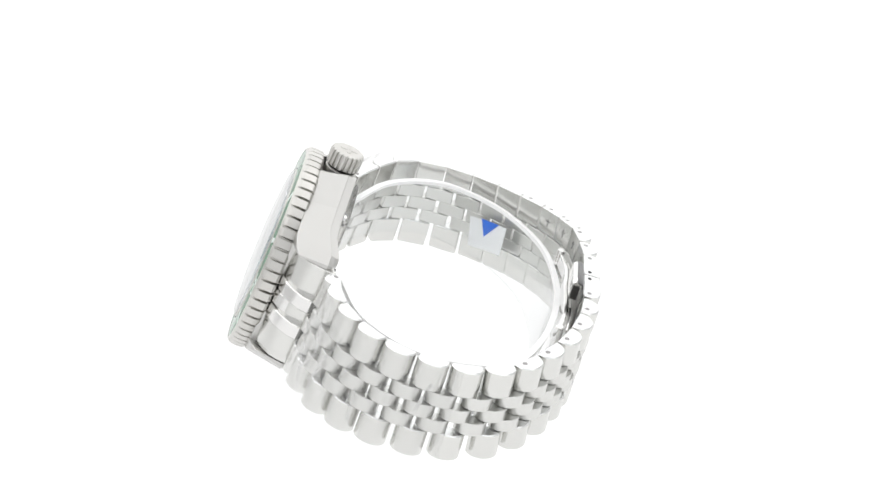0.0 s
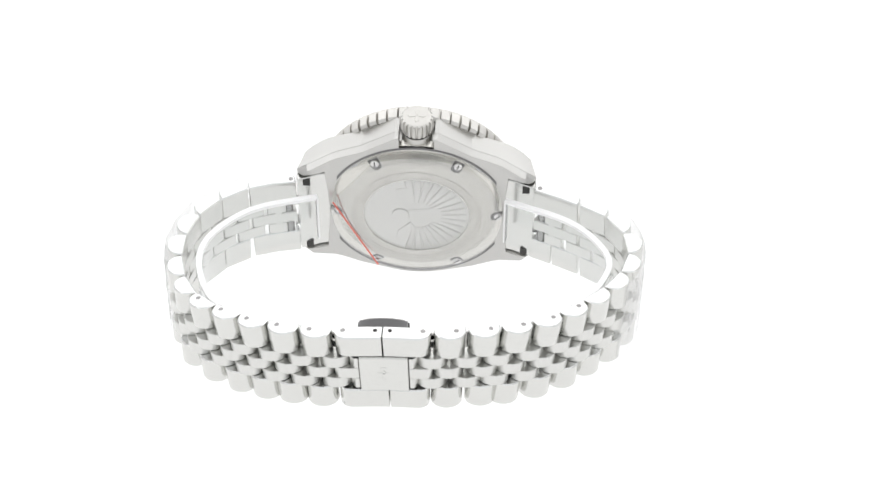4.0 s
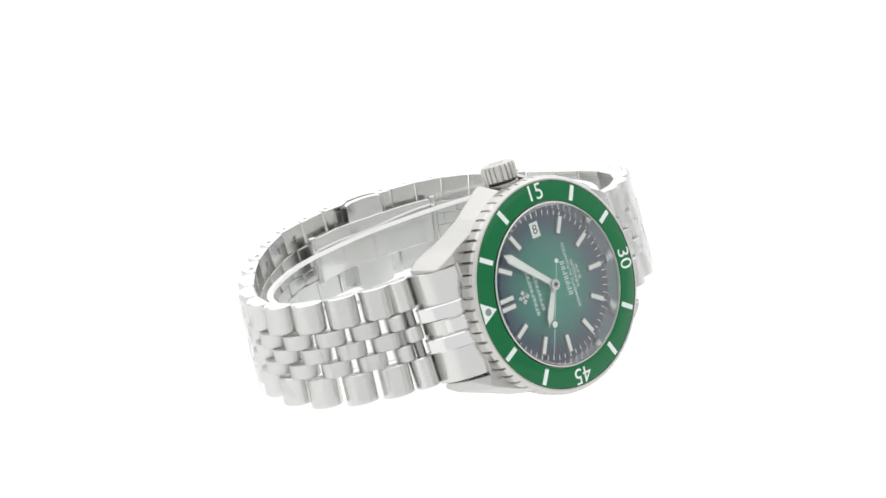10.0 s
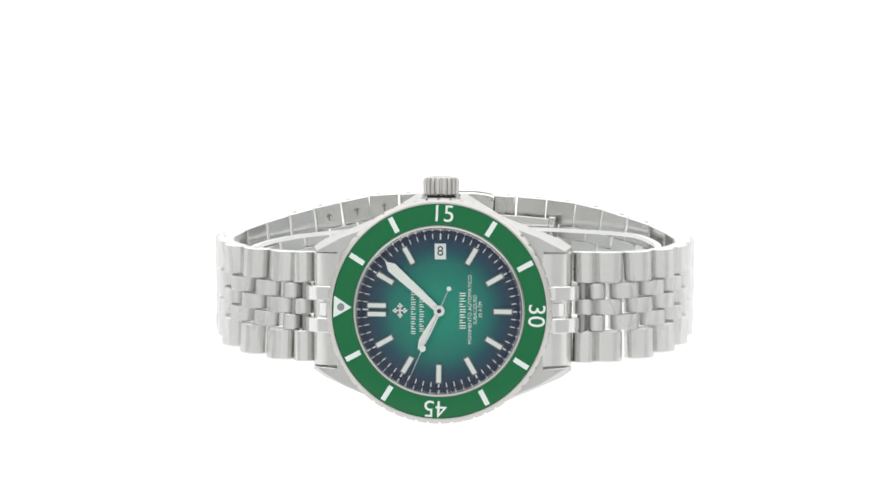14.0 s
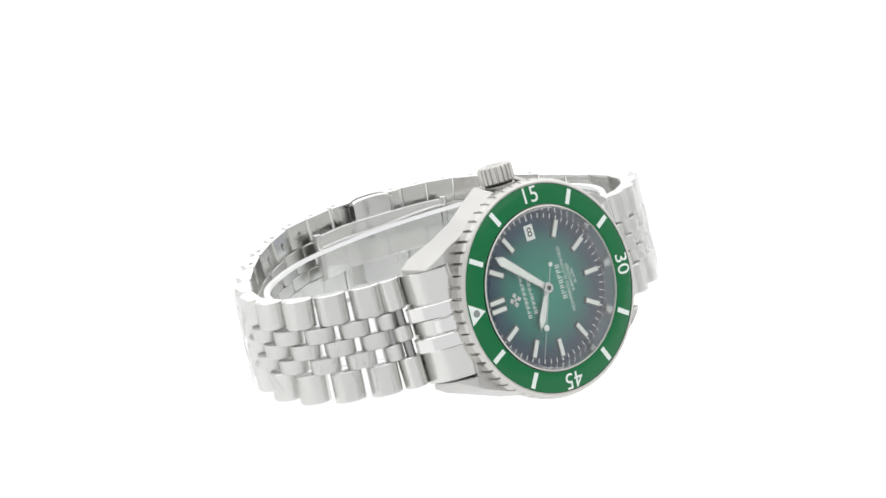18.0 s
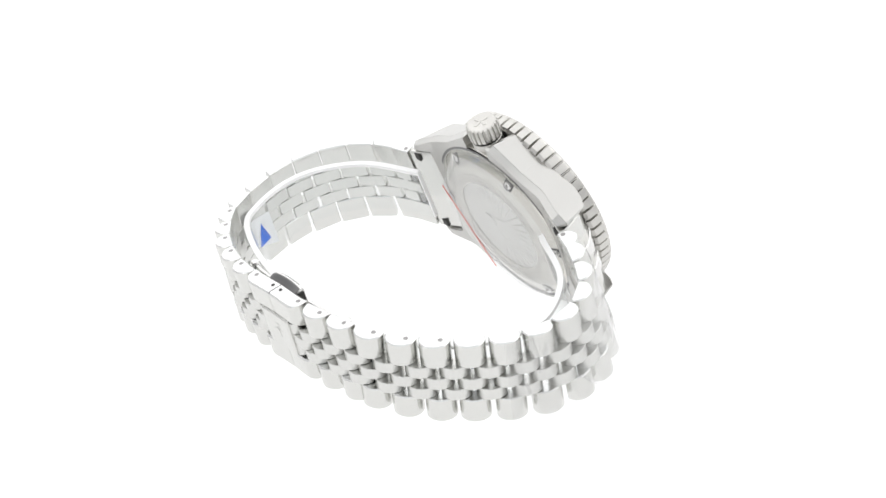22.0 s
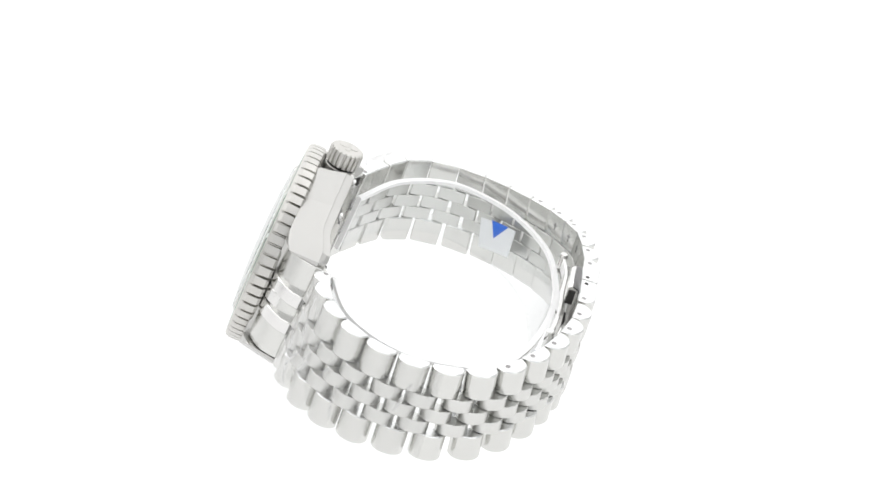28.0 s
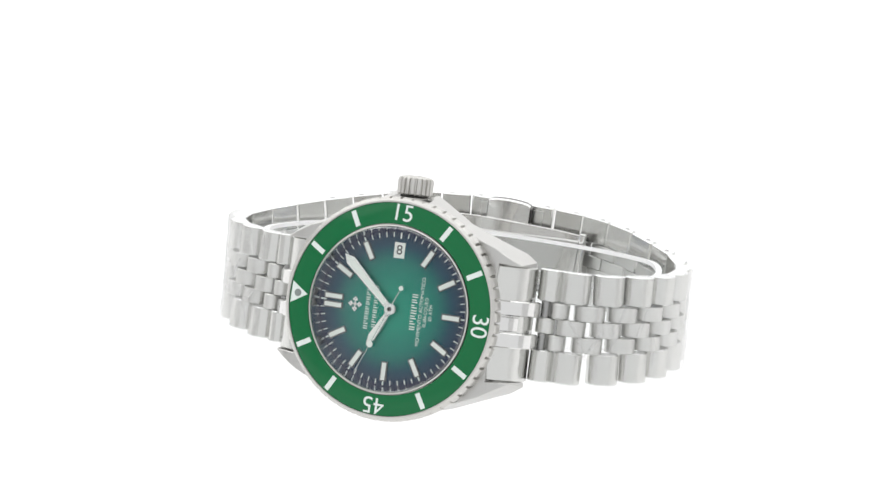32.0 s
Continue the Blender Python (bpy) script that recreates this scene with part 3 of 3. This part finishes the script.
def station(s):
    """Frame on the bracelet: X along it, Y outward, Z across towards the crown side, leaning with the ring's plane; in metres."""
    p = on_path(s)
    a, b = max(0, s - 2.5), min(TOTAL, s + 2.5)
    d = on_path(b) - on_path(a)
    x = Vector((d.x, d.y, lift(b) - lift(a))).normalized()
    u = min(s / MID_S, (TOTAL - s) / (TOTAL - MID_S))
    f = min(1.0, max(0.0, u / 0.45))
    lean = radians(LEAN) * f * f * (3 - 2 * f)
    z = Vector((0, -math.sin(lean), math.cos(lean)))
    z = (z - x * z.dot(x)).normalized()
    y = z.cross(x)
    if y.dot(Vector((p.x - 1.5, p.y - 35, 0))) < 0:
        x, y = -x, -y
    m = Matrix((x, y, z)).transposed().to_4x4()
    w = min(1.0, u / 0.55)
    k = 1.0 - 0.14 * w * w * (3 - 2 * w)
    m.translation = (Vector((p.x, p.y, lift(s) + 10.75)) - z * 10.75 * k) * 0.001
    return m @ Matrix.Diagonal((1, 1, k, 1))


def link_profile(length, inner, outer):
    """Flat towards the wrist, rounded outward; u along the bracelet, v outward."""
    pts = [(-length / 2 + 0.12, -inner), (length / 2 - 0.12, -inner), (length / 2, -inner + 0.14)]
    n = 9
    for k in range(n + 1):
        a = math.pi * k / n
        pts.append((length / 2 * math.cos(a), -0.5 + (outer + 0.5) * math.sin(a)))
    pts.append((-length / 2, -inner + 0.14))
    return pts


def flat_place(u, v, h):
    return (u, v, h)


OUT_Z0, OUT_Z1, IN_W = 4.65, 10.75, 2.98
bm = bmesh.new()
prism(bm, link_profile(6.08, 1.4, 2.05), OUT_Z0, OUT_Z1, flat_place, 0.24)
outer_up = part("outer_link", bm, brushed_link, watch, "brushed outer link with a rounded back", 32, edge_steel)
bm = bmesh.new()
prism(bm, link_profile(6.08, 1.4, 2.05), -OUT_Z1, -OUT_Z0, flat_place, 0.24)
outer_dn = part("outer_link", bm, brushed_link, watch, "brushed outer link with a rounded back", 32, edge_steel)
bm = bmesh.new()
prism(bm, link_profile(5.95, 1.4, 2.0), -IN_W / 2, IN_W / 2, flat_place, 0.12)
inner_ln = part("inner_link", bm, inner_steel, watch, "small polished inner link")
bm = bmesh.new()
prism(bm, circle_loop(0.5, 0, -0.35, 14), OUT_Z1 - 0.1, OUT_Z1 + 0.015, flat_place)
pin = part("link_pin", bm, pin_steel, watch, "grey pin end")
# flat black disc in place of the shade down the pin hole
bm = bmesh.new()
prism(bm, circle_loop(0.4, 0, -0.2, 14), OUT_Z1 - 0.1, OUT_Z1 + 0.06, flat_place)
hole = part("pin_hole_shade", bm, shadow_gap, watch, "dark disc for the shade in a pin hole")

bm = bmesh.new()
prism(bm, [(0.95 * math.cos(a), -0.2 + 0.95 * math.sin(a)) for a in (2 * math.pi * k / 16 for k in range(16))], -4.9, 4.9, flat_place, 0.1)
rod = part("link_rod", bm, rod_steel, watch, "round steel bar between the links")

# added strip covers the darkened rod so that the joint stays bright inside
bm = bmesh.new()
prism(bm, box_loop(1.36, 0.55, 0, -1.1), -4.6, 4.6, flat_place, 0.08)
plate = part("joint_plate", bm, inner_steel, watch, "added flat strip keeping the joint bright inside")
shorts = []
for z0, z1, length, mat, ends in ((OUT_Z0, OUT_Z1, 4.6, brushed_link, edge_steel), (-OUT_Z1, -OUT_Z0, 4.6, brushed_link, edge_steel), (-IN_W / 2, IN_W / 2, 4.0, inner_steel, None)):
    bm = bmesh.new()
    prism(bm, link_profile(length, 1.4, 2.0), z0, z1, flat_place, 0.2)
    shorts.append(part("short_link" if ends else "short_inner_link", bm, mat, watch, "short link beside the end link", 32, ends))

first = {}


def place_piece(ob, m):
    if ob.name not in first:
        first[ob.name] = 1
        ob.matrix_basis = m
    else:
        again(ob, m)


def across(s, z):
    m = station(s)
    return m @ Matrix.Translation((0, 0, z * 0.001))


LINKS, NEAR, FAR = 12, 12.9, 6.3                     # links a side; first and last link centres from the clasp's seam and the lug


def link_at(side, k):
    """The place along the bracelet of the k-th link from the clasp; side 0 runs to the six o'clock lug."""
    span = (MID_S if side == 0 else TOTAL - MID_S) - NEAR - FAR
    d = NEAR + span * k / (LINKS - 1)
    return MID_S - d if side == 0 else MID_S + d


for side in (0, 1):
    away = -1 if side == 0 else 1
    for k in range(LINKS):
        s = link_at(side, k)
        place_piece(outer_up, station(s))
        place_piece(outer_dn, station(s))
        place_piece(inner_ln, across(s, 0.0))
        if k < 5:
            place_piece(pin, station(s + away * 1.2))
        s2 = link_at(side, k - 0.5)
        place_piece(inner_ln, across(s2, 3.05))
        place_piece(inner_ln, across(s2, -3.05))
    lug = 0.0 if side == 0 else TOTAL
    for ob in shorts:
        place_piece(ob, station(lug - away * 1.7))
    place_piece(shorts[2], across(lug - away * 3.9, 3.05))
    place_piece(shorts[2], across(lug - away * 3.9, -3.05))
    place_piece(rod, station(lug - away * 1.3))
    place_piece(rod, station(lug - away * 3.6))
    place_piece(plate, station(lug - away * 3.6))
    place_piece(pin, station(lug - away * 0.3))

# small pressed marks inside three links
for k in (1, 2, 3):
    bm = bmesh.new()
    for w, h, c in ((0.35, 1.9, 0.0), (1.3, 0.4, 0.35)):
        prism(bm, box_loop(w, h, 0, 7.6 + c), -1.46, -1.38, lambda u, v, hh: (u, hh, v), 0.02)
    mark = part("pressed_mark", bm, rod_steel, watch, "small pressed mark inside the link")
    mark.matrix_basis = station(link_at(1, k))

# clasp: two long outer links a side, a cover plate and folding blades inside
def strip(s0, s1, n0, n1, z0, z1, bevel=0.15, steps=10, round0=0.3, round1=0.3):
    """A curved bar along the bracelet between outward distances n0 and n1, heights z0 and z1, its ends rounded outward."""
    bm = bmesh.new()
    loops = []
    stops = [round0 * (1 - math.cos(a * math.pi / 8)) for a in range(4)] + [round0 + (s1 - s0 - round0 - round1) * k / steps for k in range(steps + 1)]
    stops += [s1 - s0 - round1 * (1 - math.cos(a * math.pi / 8)) for a in (3, 2, 1, 0)]
    for d in stops:
        s = s0 + d
        m = station(s)
        near = min(d / round0, (s1 - s0 - d) / round1, 1.0)
        e = 1 - (1 - math.sqrt(max(0.0, 1 - (1 - near) ** 2))) * min(0.97, max(round0 if d < (s1 - s0) / 2 else round1, 0.2) / (n1 - n0))
        ring = []
        for v, h in ((n0, z0 + bevel), (n0 + bevel, z0), (n1 - bevel, z0), (n1, z0 + bevel), (n1, z1 - bevel), (n1 - bevel, z1), (n0 + bevel, z1), (n0, z1 - bevel)):
            p = m @ Vector((0, (n0 + (v - n0) * e) * 0.001, h * 0.001))
            ring.append(p * 1000)
        loops.append(ring)
    rings(bm, loops)
    return bm


clasp = part("clasp_plate", strip(MID_S - 4.8, MID_S + 4.8, -1.2, 2.35, -5.05, 5.05, 0.25), brushed_link, watch, "brushed clasp cover plate with a faint emblem")
m = station(MID_S)
bm = bmesh.new()
for w, h, cx, cz in ((0.5, 3.2, 0, -0.2), (2.6, 0.5, 0, 0.4), (1.2, 1.2, 0, 1.6)):
    prism(bm, box_loop(w, h, cx, cz), 2.3, 2.42, lambda u, v, hh: tuple(1000 * (m @ Vector((u * 0.001, hh * 0.001, v * 0.001)))), 0.04)
part("engraved_emblem", bm, brushed_link, clasp, "faint matt emblem")
for lo, hi, seam in ((5.15, 10.8, 0.0), (-10.8, -5.15, 0.7)):
    part("clasp_link", strip(MID_S - 9.3, MID_S + seam - 0.12, -1.5, 2.05, lo, hi, 0.3, 10, 2.4, 0.2), brushed_link, watch, "long brushed outer clasp link", 32, edge_steel)
    part("clasp_link", strip(MID_S + seam + 0.12, MID_S + 9.3, -1.5, 2.05, lo, hi, 0.3, 10, 0.2, 2.4), brushed_link, watch, "long brushed outer clasp link", 32, edge_steel)
for ds, end_piece in ((-7.6, pin), (-1.4, hole), (1.4, hole), (7.7, pin)):
    place_piece(end_piece, station(MID_S + ds) @ Matrix.Translation((0, 0, 0.00005)))
for zc, reach in ((-3.05, 6.7), (0.0, 9.8), (3.05, 6.7)):
    part("clasp_bar", strip(MID_S - reach, MID_S - 4.92, -1.4, 1.95, zc - 1.49, zc + 1.49, 0.1, 4, 1.6, 0.1), inner_steel, watch, "short inner link beside the cover plate")
    part("clasp_bar", strip(MID_S + 4.92, MID_S + reach, -1.4, 1.95, zc - 1.49, zc + 1.49, 0.1, 4, 0.1, 1.6), inner_steel, watch, "short inner link beside the cover plate")
# added grey backings hold the shade of the gaps beside the plate
for d in (-7.2, 7.2):
    part("clasp_shade_backing", strip(MID_S + d - 2.2, MID_S + d + 2.2, -1.3, -0.4, -5.0, 5.0, 0.1, 4), rod_steel, watch, "added grey backing for the shade beside the cover plate")
part("folding_blade", strip(MID_S - 19.0, MID_S + 17.5, -4.4, -3.7, -4.5, 6.4, 0.12, 18), polished, watch, "curved polished folding blade")
part("folding_blade", strip(MID_S - 16.5, MID_S + 15.0, -3.1, -2.5, -4.0, 5.2, 0.12, 16), polished, watch, "curved polished folding blade")
for d in (-18.6, 17.1):
    bm = bmesh.new()
    prism(bm, circle_loop(0.85, 0, -4.0, 18), -4.9, 7.0, flat_place, 0.2)
    hinge = part("blade_rivet", bm, polished, watch, "polished rivet at the blade's end")
    hinge.matrix_basis = station(MID_S + d)


def catch_block():
    """A polished block across the clasp, its two ends arched above the bracelet's edges."""
    bm = bmesh.new()
    loops = []
    for k in range(17):
        d = -4.6 + 9.2 * k / 16
        m = station(MID_S + d)
        rise = 0.8 * max(0.0, 1 - (d / 4.6) ** 2) ** 0.6
        ring = []
        for v, h in ((-3.65, -10.6 - rise), (-1.7, -10.4 - rise), (-1.6, -10.0), (-1.6, 10.0), (-1.9, 10.3), (-2.75, 10.75 + rise), (-3.2, 10.75 + rise), (-3.65, 10.3 + rise)):
            ring.append(1000 * (m @ Vector((0, v * 0.001, h * 0.001))))
        loops.append(ring)
    rings(bm, loops)
    return bm


catch = part("clasp_catch", catch_block(), polished, watch, "polished push-button catch with arched ends")
# dark plates put in for the shade inside the catch's open ends
for d in (-4.7, 4.7):
    part("catch_end_shade", strip(MID_S + d - 0.15, MID_S + d + 0.15, -3.4, -2.0, 6.5, 9.9, 0.1, 2, 0.05, 0.05), shadow_gap, catch, "dark plate for the shade in the open catch end")
# thin cover on the catch's outer side, coloured dark for its shade
bm = bmesh.new()
face_loops = []
for k in range(13):
    d = -4.55 + 9.1 * k / 12
    rise = 0.85 * max(0.0, 1 - (d / 4.6) ** 2) ** 0.6
    face_loops.append([1000 * (station(MID_S + d) @ Vector((0, v * 0.001, h * 0.001))) for v, h in ((-1.66, 6.0), (-1.42, 6.0), (-1.5, 10.5), (-2.55, 10.85 + rise), (-2.85, 10.8 + rise), (-1.9, 10.2))])
rings(bm, face_loops)
part("catch_face", bm, shade_steel, catch, "outer face of the catch, coloured dark for its shade")
part("clasp_inside", strip(MID_S - 7.0, MID_S + 7.0, -1.58, -1.52, -9.5, 9.5, 0.02, 8), inner_steel, watch, "polished inner plate of the clasp")


# ---- the clear cuff that holds the bracelet open ----
cuff = new("bracelet_cuff")
tagged(cuff, "clear plastic C-shaped cuff holding the bracelet open", "watch holder")
CUFF = ((20.8, 14.9), (33.0, 19.5), (40.2, 27.0), (42.4, 35.0), (40.0, 44.5), (35.6, 49.6), (23.4, 54.2), (8.0, 56.9), (-5.0, 56.9), (-20.0, 54.0),
        (-32.5, 46.5), (-38.6, 38.0), (-39.6, 30.0), (-32.6, 20.5), (-19.0, 14.0))
CUFF_P, CUFF_S = trace(CUFF, 10)


def cuff_band(z0, z1, t0, t1):
    """A band along the cuff: z0, z1 below its top edge, t0, t1 across its thickness."""
    bm = bmesh.new()
    loops = []
    for i, p in enumerate(CUFF_P):
        a, b = CUFF_P[max(0, i - 1)], CUFF_P[min(len(CUFF_P) - 1, i + 1)]
        d = (b - a).normalized()
        n = Vector((-d.y, d.x))
        if n.dot(p - Vector((1.5, 35))) < 0:
            n = -n
        top = 7.6 + 0.158 * (p.y - 12)
        loops.append([(p.x + n.x * t, p.y + n.y * t, top + z) for t, z in ((t0, z0), (t1, z0), (t1, z1), (t0, z1))])
    rings(bm, loops)
    return bm


wall = part("cuff_wall", cuff_band(-12.8, -0.5, -0.5, 0.5), acrylic, cuff, "clear acrylic wall")
part("cuff_rim", cuff_band(-0.48, 0.3, -0.58, 0.58), frosted, cuff, "frosted edge, whitened for light piped through it")
for at in (0, len(CUFF_P) - 1):
    p, q = CUFF_P[at], CUFF_P[1 if at == 0 else at - 1]
    d = (p - q).normalized()
    n = Vector((-d.y, d.x)) * 0.55
    top = 7.6 + 0.158 * (p.y - 12)
    bm = bmesh.new()
    prism(bm, [tuple(p - n), tuple(p + n), tuple(p + n + d * 0.35), tuple(p - n + d * 0.35)], top - 12.8, top + 0.3, flat_place, 0.08)
    part("cuff_end", bm, frosted, cuff, "frosted end of the cuff")
wall.visible_shadow = False

# ---- stickers and film ----
CUFF_MID = Vector((1.5, 35))


def on_cuff(s, z, out):
    """A point on the cuff at running length s, height z, out from its middle surface."""
    x, y = (float(np.interp(s, CUFF_S, [p[i] for p in CUFF_P])) for i in (0, 1))
    a, b = (Vector([float(np.interp(s + d, CUFF_S, [p[i] for p in CUFF_P])) for i in (0, 1)]) for d in (-1.0, 1.0))
    n = Vector((a.y - b.y, b.x - a.x)).normalized()
    if n.dot(Vector((x, y)) - CUFF_MID) < 0:
        n = -n
    return (x + n.x * out, y + n.y * out, z)


def sticker(corners, tri, label):
    """A small paper label on the outside of the cuff; corners and triangle as (running length, height)."""
    ob = new("sticker")
    tagged(ob, label, "sticker", "arrow stickers")
    bm = bmesh.new()
    loops = []
    (a0, a1), (b0, b1), (c0, c1), (d0, d1) = corners
    for k in range(7):
        f = k / 6
        lo, hi = (a0 + (b0 - a0) * f, a1 + (b1 - a1) * f), (d0 + (c0 - d0) * f, d1 + (c1 - d1) * f)
        loops.append([on_cuff(*lo, 0.75), on_cuff(*lo, 0.62), on_cuff(*hi, 0.62), on_cuff(*hi, 0.75)])
    rings(bm, loops)
    part("label_paper", bm, paper, ob)
    bm = bmesh.new()
    rings(bm, [[on_cuff(*p, o) for p in tri] for o in (0.61, 0.56)])
    part("blue_arrow", bm, blue_ink, ob, "printed blue triangle")
    return ob


TRI_P, STICKER_P = ((41.85, 8.1), (45.05, 4.06), (40.87, 3.05)), ((39.3, 0.3), (47.1, 5.35), (45.1, 11.2), (38.3, 8.4))
TRI_N, STICKER_N = ((126.1, 8.13), (121.5, 9.45), (123.8, 4.9)), ((126.3, 1.0), (117.9, 4.0), (119.3, 10.0), (128.75, 7.05))
STICKERS = [sticker(STICKER_N, TRI_N, "white paper sticker with a blue triangle pointing down"),
            sticker(STICKER_P, TRI_P, "white paper sticker with a blue triangle pointing up")]

film = new("protective_film")
tagged(film, "clear protective film on the case back with a red tear line", "film")
bm = bmesh.new()
lp = [(17.9 * math.cos(a), 17.9 * math.sin(a)) for a in np.linspace(radians(12), radians(-300), 48)]
prism(bm, lp, 12.15, 12.2, lambda u, v, h: (u, h, v))
sheet = part("film_sheet", bm, film_mat, film)
sheet.visible_shadow = False
bm = bmesh.new()
d = (Vector((8.4, -16.1)) - Vector((17.6, 3.6))).normalized()
nrm = Vector((-d.y, d.x)) * 0.17
a0, b0 = Vector((17.6, 3.6)), Vector((8.4, -16.1))
prism(bm, [tuple(a0 + nrm), tuple(b0 + nrm), tuple(b0 - nrm), tuple(a0 - nrm)], 12.2, 12.27, lambda u, v, h: (u, h, v))
part("tear_line", bm, red_ink, film, "thin red line")


def wrap(s0, s1, z0, z1, seed, label):
    """Crinkled clear film laid over the outside of the bracelet."""
    ob = new("plastic_wrap")
    tagged(ob, label, "plastic film", "bracelet wraps")
    bm = bmesh.new()
    ns, nz = int((s1 - s0) / 0.8), int((z1 - z0) / 0.9)
    grid = []
    for i in range(ns + 1):
        m = station(s0 + (s1 - s0) * i / ns)
        row = []
        for j in range(nz + 1):
            z = z0 + (z1 - z0) * j / nz
            n = 2.3 + 0.3 * noise.noise(Vector((i * 0.31 + seed, j * 0.22, seed))) + 0.25 * abs(noise.noise(Vector((i * 0.9, j * 0.75 + seed, 3))))
            row.append(bm.verts.new(1000 * (m @ Vector((0, n * 0.001, z * 0.001)))))
        grid.append(row)
    for a, b in zip(grid, grid[1:]):
        for j in range(nz):
            bm.faces.new((a[j], a[j + 1], b[j + 1], b[j]))
    bmesh.ops.triangulate(bm, faces=bm.faces)
    sheet = part("film_sheet", bm, wrap_mat, ob, "", 12)
    sheet.visible_shadow = False
    rnd = random.Random(int(seed * 10))
    for k in range(9):
        a, za = s0 + (s1 - s0) * rnd.uniform(0.05, 0.9), rnd.uniform(z0 + 1, z1 - 7)
        b, zb = a + rnd.uniform(-3.0, 3.0), za + rnd.uniform(4.0, 7.0)
        b = min(max(b, s0), s1)
        bm = bmesh.new()
        loops = []
        for i in range(7):
            f = i / 6
            st, z = a + (b - a) * f, za + (zb - za) * f
            h = 0.3 * math.sin(math.pi * f) + 0.04
            m = station(st)
            base = 2.4 + 0.3 * noise.noise(Vector(((st - s0) / 0.8 * 0.31 + seed, (z - z0) / 0.9 * 0.22, seed)))
            loops.append([1000 * (m @ Vector((dx * 0.001, n * 0.001, z * 0.001))) for dx, n in ((-0.45, base), (-0.1, base + h), (0.1, base + h), (0.3, base))])
        rings(bm, loops)
        fold = part("film_fold", bm, wrap_mat, ob)
        fold.visible_shadow = False
    return ob


WRAPS = [wrap(4.0, 38.0, -11.0, 11.2, 2.0, "crinkled clear film round the six o'clock bracelet side"),
         wrap(TOTAL - 40.0, TOTAL - 5.0, -11.0, 11.2, 7.0, "crinkled clear film round the twelve o'clock bracelet side")]


def motions():
    rows = [(t, pose(0, 0, 0, 0, 0, a) @ SEAT) for t, a in TURNS]
    for thing in (watch, cuff, film, *STICKERS, *WRAPS):
        walk(thing, rows)


motions()
